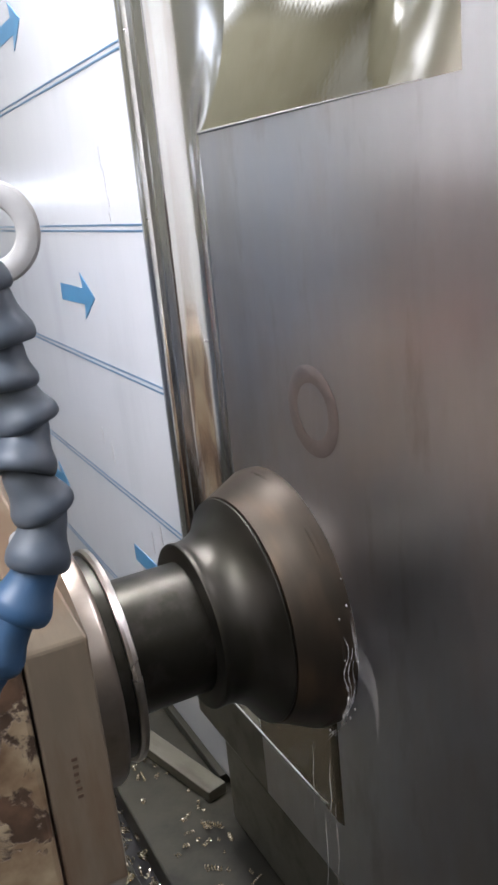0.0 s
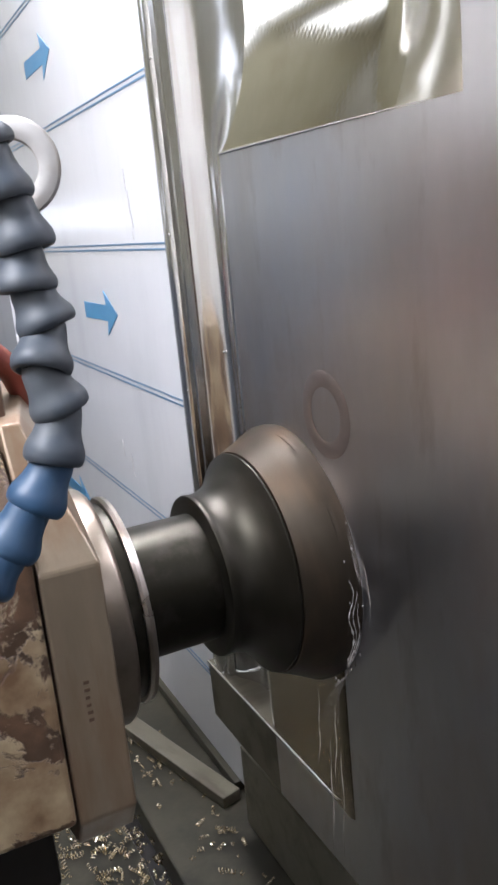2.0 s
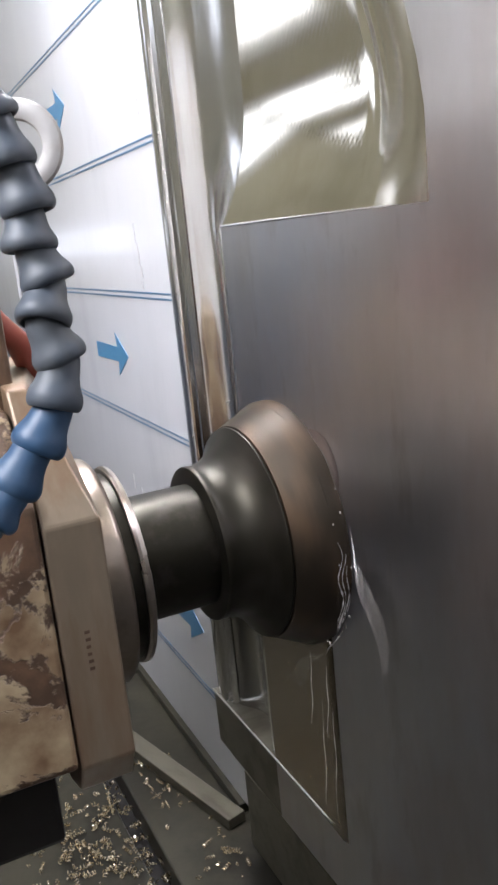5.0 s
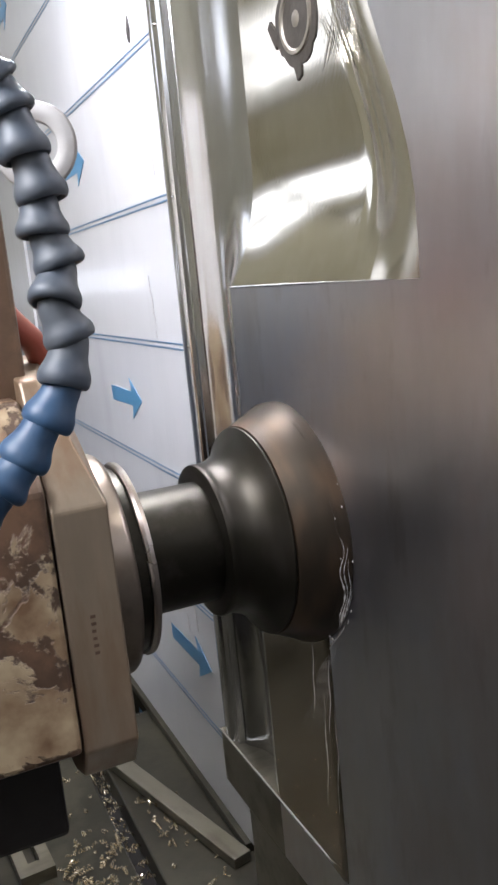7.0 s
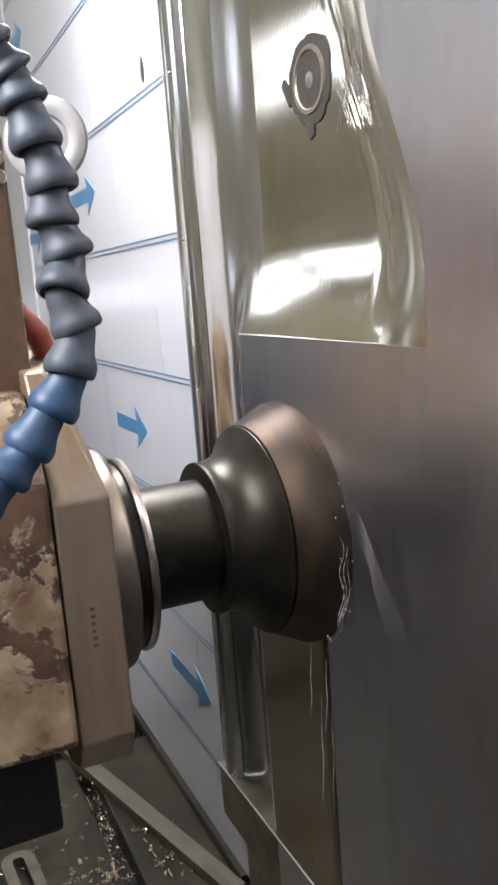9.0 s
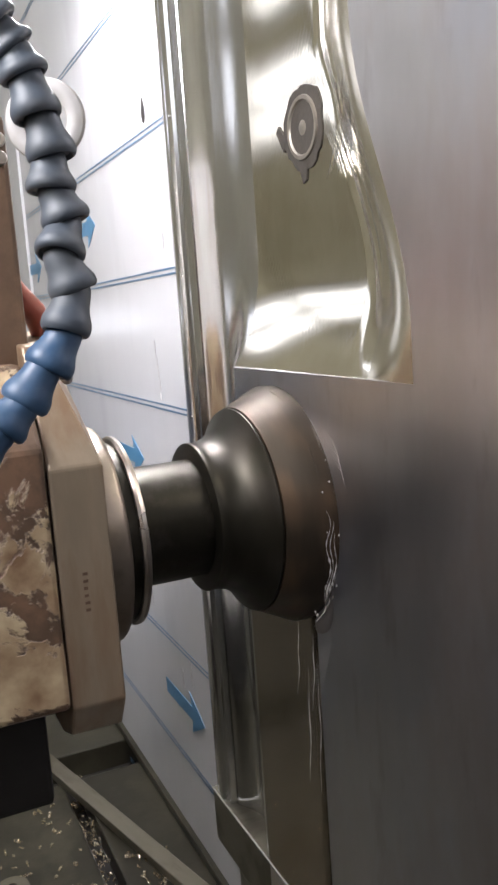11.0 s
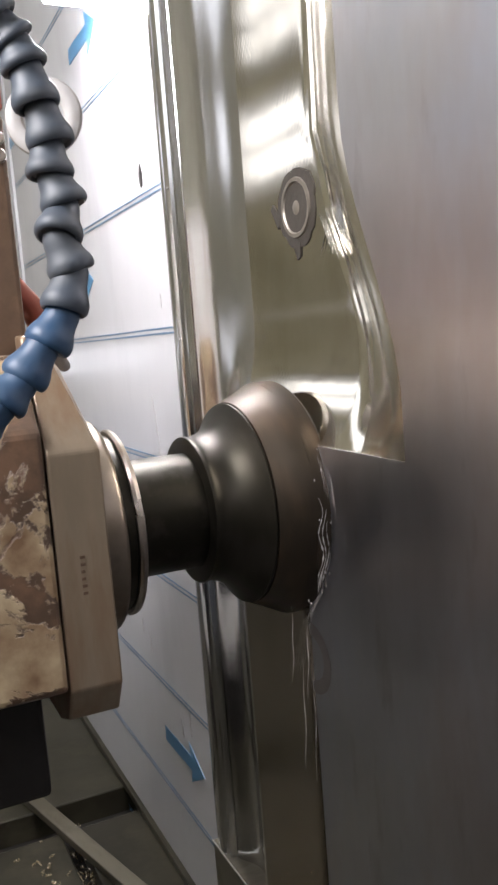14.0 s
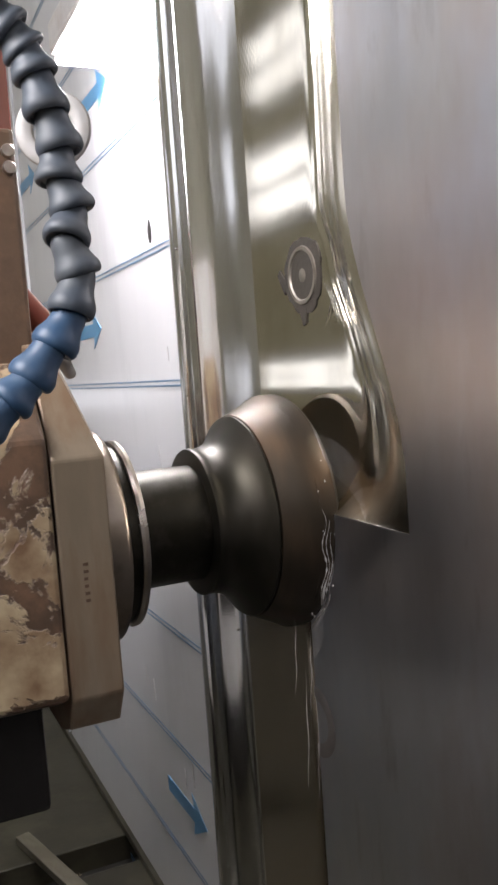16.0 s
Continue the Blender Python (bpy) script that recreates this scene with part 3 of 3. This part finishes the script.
def spindle_parts():
    part("nose_flange", turned((-0.150, 0.0), (-0.150, 0.0705), (-0.1345, 0.0715), (-0.1325, 0.0705), (-0.1310, 0.069), (-0.1300, 0.060)), M_FLANGE, head, "turned steel nose flange", True)
    part("seal_groove", turned((-0.131, 0.05), (-0.132, 0.0600), (-0.122, 0.0600), (-0.122, 0.05)), M_TOOL, head, "dark seal groove", True)
    part("seal_ring", turned((-0.1225, 0.05), (-0.1225, 0.0625), (-0.1205, 0.0635), (-0.1180, 0.063), (-0.1172, 0.061), (-0.1172, 0.04)), M_RING, head, "bright turned seal ring", True)
    part("shank", turned((-0.125, 0.0), (-0.125, 0.0405), (-0.060, 0.0405), (-0.060, 0.0)), M_TOOL, head, "dark cylindrical arbor", True)
    prof = [(-0.067, 0.0), (-0.067, 0.050), (-0.0664, 0.0516), (-0.0655, 0.052), (-0.063, 0.0518)]
    for i in range(15):
        q = i / 14
        prof.append((-0.061 + 0.0275 * q, 0.0514 + 0.0206 * (0.15 * q + 0.85 * q ** 2.6)))
    cut = part("cutter", lathe(prof + [(-0.0328, 0.0722), (-0.0318, 0.0715), (-0.0318, 0.0)], 120), M_TOOL, head, "dark flared face cutter", True)
    part("cutter_ring", turned((-0.032, 0.0), (-0.032, 0.0702), (-0.0312, 0.0728), (-0.020, 0.0780), (-0.006, 0.0852), (0.0030, 0.0854), (0.0060, 0.083), (0.0062, 0.0)), M_CUT, cut, "brown oiled cutter ring", True)
    for i in range(8):
        a = 2 * math.pi * i / 8
        bm = box(-0.009, -0.0007, -0.0045, 0.0045, 0.077, 0.0849, 0.0008)
        bmesh.ops.rotate(bm, verts=bm.verts, cent=(0, 0, 0), matrix=Matrix.Rotation(a, 3, "X"))
        part("insert", bm, M_CUT, cut)
    for a0, span, r0, r1, thick in ((20, 30, 0.092, 0.150, 0.0006), (165, 26, 0.090, 0.128, 0.0003), (250, 34, 0.095, 0.165, 0.0004), (95, 18, 0.091, 0.115, 0.0005)):
        rnd = random.Random(a0)
        pts, rad = [], []
        for k in range(25):
            u = k / 24
            a, rr = radians(a0 + span * u), r0 + (r1 - r0) * u ** 1.4
            w = 0.0012 * math.sin(9 * u + a0)
            pts.append((-0.004 - 0.010 * u + w, (rr + w) * math.cos(a), (rr + w) * math.sin(a)))
            rad.append(0.00008 + thick * math.sin(math.pi * u) * rnd.uniform(0.15, 1.3))
        part("coolant_streak", tube(pts, rad, 6), M_COOL, cut, "ragged flung coolant streak", True)
    return cut


cutter = spindle_parts()
Y_F = -0.087


def nose_block():
    outline = [(Y_F, -0.076), (Y_F, 0.062), (-0.046, 0.128), (0.05, 0.135), (0.087, 0.095), (0.087, -0.08), (0.06, -0.11), (-0.045, -0.108), (-0.072, -0.098)]
    bm = prism(outline, -0.1785, -0.1475, bevel=0.0016)
    for v in bm.verts:
        if v.co.x > -0.160 and v.co.z > 0.0605 and v.co.y < 0.0:
            v.co.x -= 0.30 * (v.co.z - 0.0605)
    part("nose_plate", bm, M_BAR, head, "oil-stained ground steel nose plate")
    digit_rows = random.Random(2)
    for i in range(6):
        z = 0.002 - i * 0.0042
        part("stamped_mark", box(-0.1655, -0.1632 + digit_rows.uniform(0, 0.0006), Y_F - 0.0003, Y_F + 0.0002, z - 0.0011, z + 0.0007), M_PAINT, head)
    yc = Y_F - 0.002
    # Hidden far half of both bodies is drawn out to shade the lower sheet.
    cast = [(yc, -0.074), (yc + 0.001, 0.075), (-0.05, 0.118), (0.20, 0.12), (0.25, 0.09), (0.25, -0.09), (-0.06, -0.086)]
    casting = part("casting", prism(cast, -0.42, -0.1795, bevel=0.003), M_FLAKED, head, "brown iron body with flaking cream paint")
    part("under_body", box(-0.42, -0.182, -0.005, 0.24, -0.178, -0.085, 0.004), M_DARK, head, "black oily lower body")
    part("column", box(-0.42, -0.171, -0.030, 0.09, 0.10, 0.258, 0.003), M_PAINT, head, "dark brown iron column")
    for i in range(2):
        bm = lathe([(0, 0), (-0.004, 0.0), (-0.004, 0.0035), (-0.0032, 0.004), (0, 0.004)], 20)
        bmesh.ops.rotate(bm, verts=bm.verts, cent=(0, 0, 0), matrix=Matrix.Rotation(radians(90), 3, "Z"))
        bmesh.ops.translate(bm, verts=bm.verts, vec=(-0.176, -0.0298, 0.244 - 0.010 * i))
        part("screw", bm, M_RING, head, "", True)


nose_block()


def fresh_cut(proud):
    """A length of the bright channel that the cutter leaves below itself."""
    cutp = empty("milled_channel", "freshly milled bright channel on the block face", "milled channel", group="lengths of the fresh cut")
    prof = []
    for k in range(25):
        u = k / 24
        y = 0.0665 - 0.112 * u
        lip = max(0.0, (u - 0.62) / 0.38)
        x = -0.0003 - 0.0017 * lip * lip if u < 0.97 else -0.0002
        prof.append((x - proud, y))
    bm = bmesh.new()
    rows = [[bm.verts.new((x, y, z)) for x, y in prof] for z in (0.0, -0.068, -0.1408)]
    for a, b in zip(rows, rows[1:]):
        for k in range(24):
            bm.faces.new((a[k], b[k], b[k + 1], a[k + 1]))
    bmesh.ops.recalc_face_normals(bm, faces=bm.faces)
    if bm.faces[0].normal.x > 0:
        bmesh.ops.reverse_faces(bm, faces=bm.faces)
    bmesh.ops.solidify(bm, geom=list(bm.faces), thickness=0.0009)
    part("channel_floor", bm, M_FRESH, cutp, "", True)
    return cutp


channels = [fresh_cut(0.00002 * k) for k in range(3)]


def eye_ring():
    bm = bmesh.new()
    n, m, R, r = 48, 10, 0.0165, 0.0052
    vs = [[bm.verts.new(((R + r * math.cos(2 * math.pi * j / m)) * math.cos(2 * math.pi * i / n), 0.0028 * math.sin(2 * math.pi * j / m), (R + r * math.cos(2 * math.pi * j / m)) * math.sin(2 * math.pi * i / n)))
           for j in range(m)] for i in range(n)]
    for i in range(n):
        for j in range(m):
            bm.faces.new((vs[i][j], vs[(i + 1) % n][j], vs[(i + 1) % n][(j + 1) % m], vs[i][(j + 1) % m]))
    bmesh.ops.recalc_face_normals(bm, faces=bm.faces)
    tube([(0, 0, -0.0205), (0, 0, -0.03), (0, 0, -0.118)], [0.004, 0.005, 0.005], 12, bm)
    bmesh.ops.rotate(bm, verts=bm.verts, cent=(0, 0, 0), matrix=Matrix.Rotation(radians(-28), 3, "Z"))
    bmesh.ops.translate(bm, verts=bm.verts, vec=(-0.157, -0.072, 0.2460))
    part("lifting_eye", bm, M_WASHER, head, "grey steel lifting eye ring", True)


eye_ring()


def hoses():
    way = [Vector(p) for p in ((-0.2057, -0.146, 0.2846), (-0.1976, -0.1472, 0.275), (-0.1901, -0.1484, 0.266), (-0.1847, -0.1496, 0.2576), (-0.1808, -0.1508, 0.2461), (-0.176, -0.152, 0.2292), (-0.175, -0.1532, 0.2116), (-0.174, -0.1544, 0.1978), (-0.1712, -0.1556, 0.1838),
                               (-0.1756, -0.16, 0.1689), (-0.1715, -0.1615, 0.1537), (-0.1772, -0.163, 0.1361), (-0.1883, -0.1645, 0.1216), (-0.1993, -0.166, 0.1067), (-0.2095, -0.166, 0.0972), (-0.2227, -0.166, 0.0879), (-0.2383, -0.166, 0.0801), (-0.2548, -0.166, 0.0723))]
    prof = [(-0.0040, 0.0), (-0.0040, 0.0060), (-0.0015, 0.0074), (0.0015, 0.0080), (0.0045, 0.0083), (0.0070, 0.0090), (0.0092, 0.0101), (0.0106, 0.0108), (0.0120, 0.0112), (0.0138, 0.0112), (0.0150, 0.0108), (0.0158, 0.0100), (0.0160, 0.0090), (0.0145, 0.0078), (0.0145, 0.0)]
    hose = empty("coolant_hose", "segmented blue-grey plastic coolant hose", "coolant hose")
    rnd = random.Random(8)
    for i in range(len(way) - 1):
        a, b = way[i], way[i + 1]
        d = (b - a)
        tilt = Euler((rnd.uniform(-0.12, 0.12), rnd.uniform(-0.12, 0.12), rnd.uniform(-0.12, 0.12))).to_matrix()
        q = (tilt @ d).to_track_quat("X", "Z").to_matrix()
        bm = lathe(prof, 28)
        k = d.length / 0.0152
        for v in bm.verts:
            v.co = a + q @ (v.co * Vector((k, 1.0, 1.0)))
        part("hose_segment", bm, M_HOSE_B if i >= 11 else M_HOSE_G, hose, "blue plastic segment" if i >= 11 else "", True)
    noz = part("nozzle", tube([(-0.180, -0.155, 0.136), (-0.172, -0.10, 0.122), (-0.1605, -0.076, 0.1095)], [0.004, 0.0045, 0.0034], 16), M_WASHER, hose, "grey tapered nozzle", True)
    return hose


hose = hoses()


def red_hose():
    pts = [(-0.225, 0.01, 0.235), (-0.190, 0.0, 0.190), (-0.171, -0.001, 0.160), (-0.160, 0.004, 0.148), (-0.152, 0.02, 0.130), (-0.158, 0.04, 0.11)]
    part("red_hose", tube(pts, 0.0075, 14), M_RED, head, "dull red rubber hose", True)


red_hose()


def coolant():
    sp = empty("coolant_spray", "ragged milky coolant strands running off the cutter", "coolant spray")
    rnd = random.Random(31)
    # wriggling runs down the near rim of the cutter
    for i in range(5):
        a0, a1 = 172 + 5 * i, 216 + 10 * i
        pts, rad = [], []
        for k in range(31):
            u = k / 30
            a = radians(a0 + (a1 - a0) * u)
            rr = 0.0866 + 0.0010 * math.sin(11 * u + i) + 0.006 * u * u
            pts.append((-0.009 + 0.0028 * i + 0.0016 * math.sin(14 * u + 2 * i), rr * math.cos(a), rr * math.sin(a)))
            rad.append(0.0001 + 0.0007 * rnd.random() ** 2 * math.sin(math.pi * u))
        part("strand", tube(pts, rad, 6), M_COOL, sp, "", True)
    # broken falling threads
    for i in range(4):
        x, y, z0, n = -0.026 + 0.0042 * i, -0.070 - 0.002 * (i % 3), -0.060 - 0.012 * ((i * 3) % 5), 16
        drop = 0.055 + 0.014 * ((i * 2) % 4)
        pts = [(x + 0.0004 * math.sin(k * 0.7 + i), y + 0.006 * (k / n) ** 2, z0 - drop * k / n) for k in range(n + 1)]
        part("strand", tube(pts, [0.00005 + 0.00036 * math.sin(math.pi * k / n) * rnd.uniform(0.1, 1.0) for k in range(n + 1)], 6), M_COOL, sp, "", True)
    # droplets
    for i in range(9):
        bm = bmesh.new()
        bmesh.ops.create_icosphere(bm, subdivisions=2, radius=rnd.uniform(0.0003, 0.0008))
        for v in bm.verts:
            v.co.z *= 1.8
        a = radians(rnd.uniform(150, 232))
        bmesh.ops.translate(bm, verts=bm.verts, vec=(rnd.uniform(-0.012, 0.0), (0.084 + 0.006 * rnd.random()) * math.cos(a), (0.086 + 0.008 * rnd.random()) * math.sin(a)))
        part("droplet", bm, M_COOL, sp, "", True)
    return sp


spray = coolant()


def curl(bm, at, rot, size, turns, rnd):
    pts = []
    for i in range(int(turns * 7)):
        a = i / 7 * 2 * math.pi
        p = Vector((size * math.cos(a), size * math.sin(a), i * size * 0.24))
        pts.append(Vector(at) + rot @ p)
    if len(pts) > 3:
        tube(pts, size * 0.30, 4, bm)


def swarf():
    rnd = random.Random(11)
    bm = bmesh.new()

    def one(x, y, z):
        rot = Euler((rnd.uniform(1.2, 1.9), rnd.uniform(-0.3, 0.3), rnd.uniform(0, 6.28))).to_matrix()
        s = rnd.uniform(0.0011, 0.0022)
        curl(bm, (x, y, z + s), rot, s, rnd.choice((1.5, 2, 3, 4, 6)), rnd)
    for _ in range(150):
        one(min(-0.088, rnd.gauss(-0.118, 0.022)), rnd.gauss(0.32, 0.07), Z_T + 0.0005)
    for _ in range(110):
        one(rnd.uniform(-0.26, -0.09), rnd.uniform(0.15, 0.655), Z_T + 0.0005)
    for _ in range(170):
        one(rnd.uniform(-0.081, -0.065), rnd.uniform(0.12, 0.74), Z_T - 0.028 + rnd.uniform(0, 0.02))
    for _ in range(46):
        one(rnd.uniform(-0.055, 0.008), rnd.uniform(0.16, 0.46), Z_T + 0.0005)
    for _ in range(14):
        one(rnd.gauss(-0.03, 0.012), rnd.gauss(0.40, 0.03), Z_T + 0.0005)
    ob = part("metal_chips", bm, M_CHIP, None, "", True)
    tagged(ob, "small curled bright steel chips scattered on the table", "metal chips", kind="stuff")


swarf()


def clamp_strap():
    st = empty("clamp_strap", "slotted dark steel clamp strap lying on the table", "clamp strap")
    w, L, sw = 0.019, 0.075, 0.0065
    out = arc(0, 0, w, 0, 180, 14) + [(-w, -L), (w, -L)]
    hole = arc(0, 0, sw, 0, 180, 10) + [(-sw, -L + 0.02), (sw, -L + 0.02)]
    bm = bmesh.new()
    bands = []
    for z in (0.0, 0.014):
        bands.append(([bm.verts.new((x, y, z)) for x, y in out], [bm.verts.new((x, y, z)) for x, y in hole]))
    for o, h in bands:
        es = [bm.edges.new((o[i], o[(i + 1) % len(o)])) for i in range(len(o))] + [bm.edges.new((h[i], h[(i + 1) % len(h)])) for i in range(len(h))]
        bmesh.ops.triangle_fill(bm, edges=es, use_beauty=True)
    for k in (0, 1):
        a, b = bands[0][k], bands[1][k]
        for i in range(len(a)):
            j = (i + 1) % len(a)
            bm.faces.new((a[i], a[j], b[j], b[i]))
    bmesh.ops.recalc_face_normals(bm, faces=bm.faces)
    part("strap", bm, M_OILBAR, st)
    st.matrix_world = pose(-0.186, 0.448, Z_T + 0.0005, 0, 0, 4)


clamp_strap()
loose_bar()


# ---------------------------------------------------------------- motion
RISE = [
    (0.0, 0.0655, 0.2132), (0.5, 0.0640, 0.2222), (1.0, 0.0645, 0.2302), (1.5, 0.0655, 0.2375), (2.0, 0.0680, 0.2445), (2.5, 0.0694, 0.2530), (3.0, 0.0696, 0.2627),
    (3.5, 0.0684, 0.2711), (4.0, 0.0675, 0.2789), (6.5, 0.0535, 0.3286), (7.0, 0.0544, 0.3362), (7.5, 0.0548, 0.3454), (8.0, 0.0557, 0.3541), (8.5, 0.0557, 0.3625),
    (9.0, 0.0547, 0.3706), (11.5, 0.0565, 0.4137), (12.0, 0.0555, 0.4230), (12.5, 0.0548, 0.4320), (13.0, 0.0556, 0.4400), (13.5, 0.0568, 0.4482), (14.0, 0.0556, 0.4567),
    (14.5, 0.0535, 0.4658), (15.0, 0.0520, 0.4740), (15.5, 0.0518, 0.4831), (16.0, 0.0528, 0.4930),
]


def motions():
    rows = [(t, pose(0, y, z)) for t, y, z in RISE]
    for thing in (head, hose, spray):
        walk(thing, rows)
    for thing, share in zip(channels, (1.0, 0.5, 0.0)):
        walk(thing, [(t, pose(0, 0.0545, RISE[0][2] + share * (z - RISE[0][2]))) for t, y, z in RISE])
    walk(cutter, [(i / 10, pose(0, 0, 0, 75 * i)) for i in range(161)])


motions()
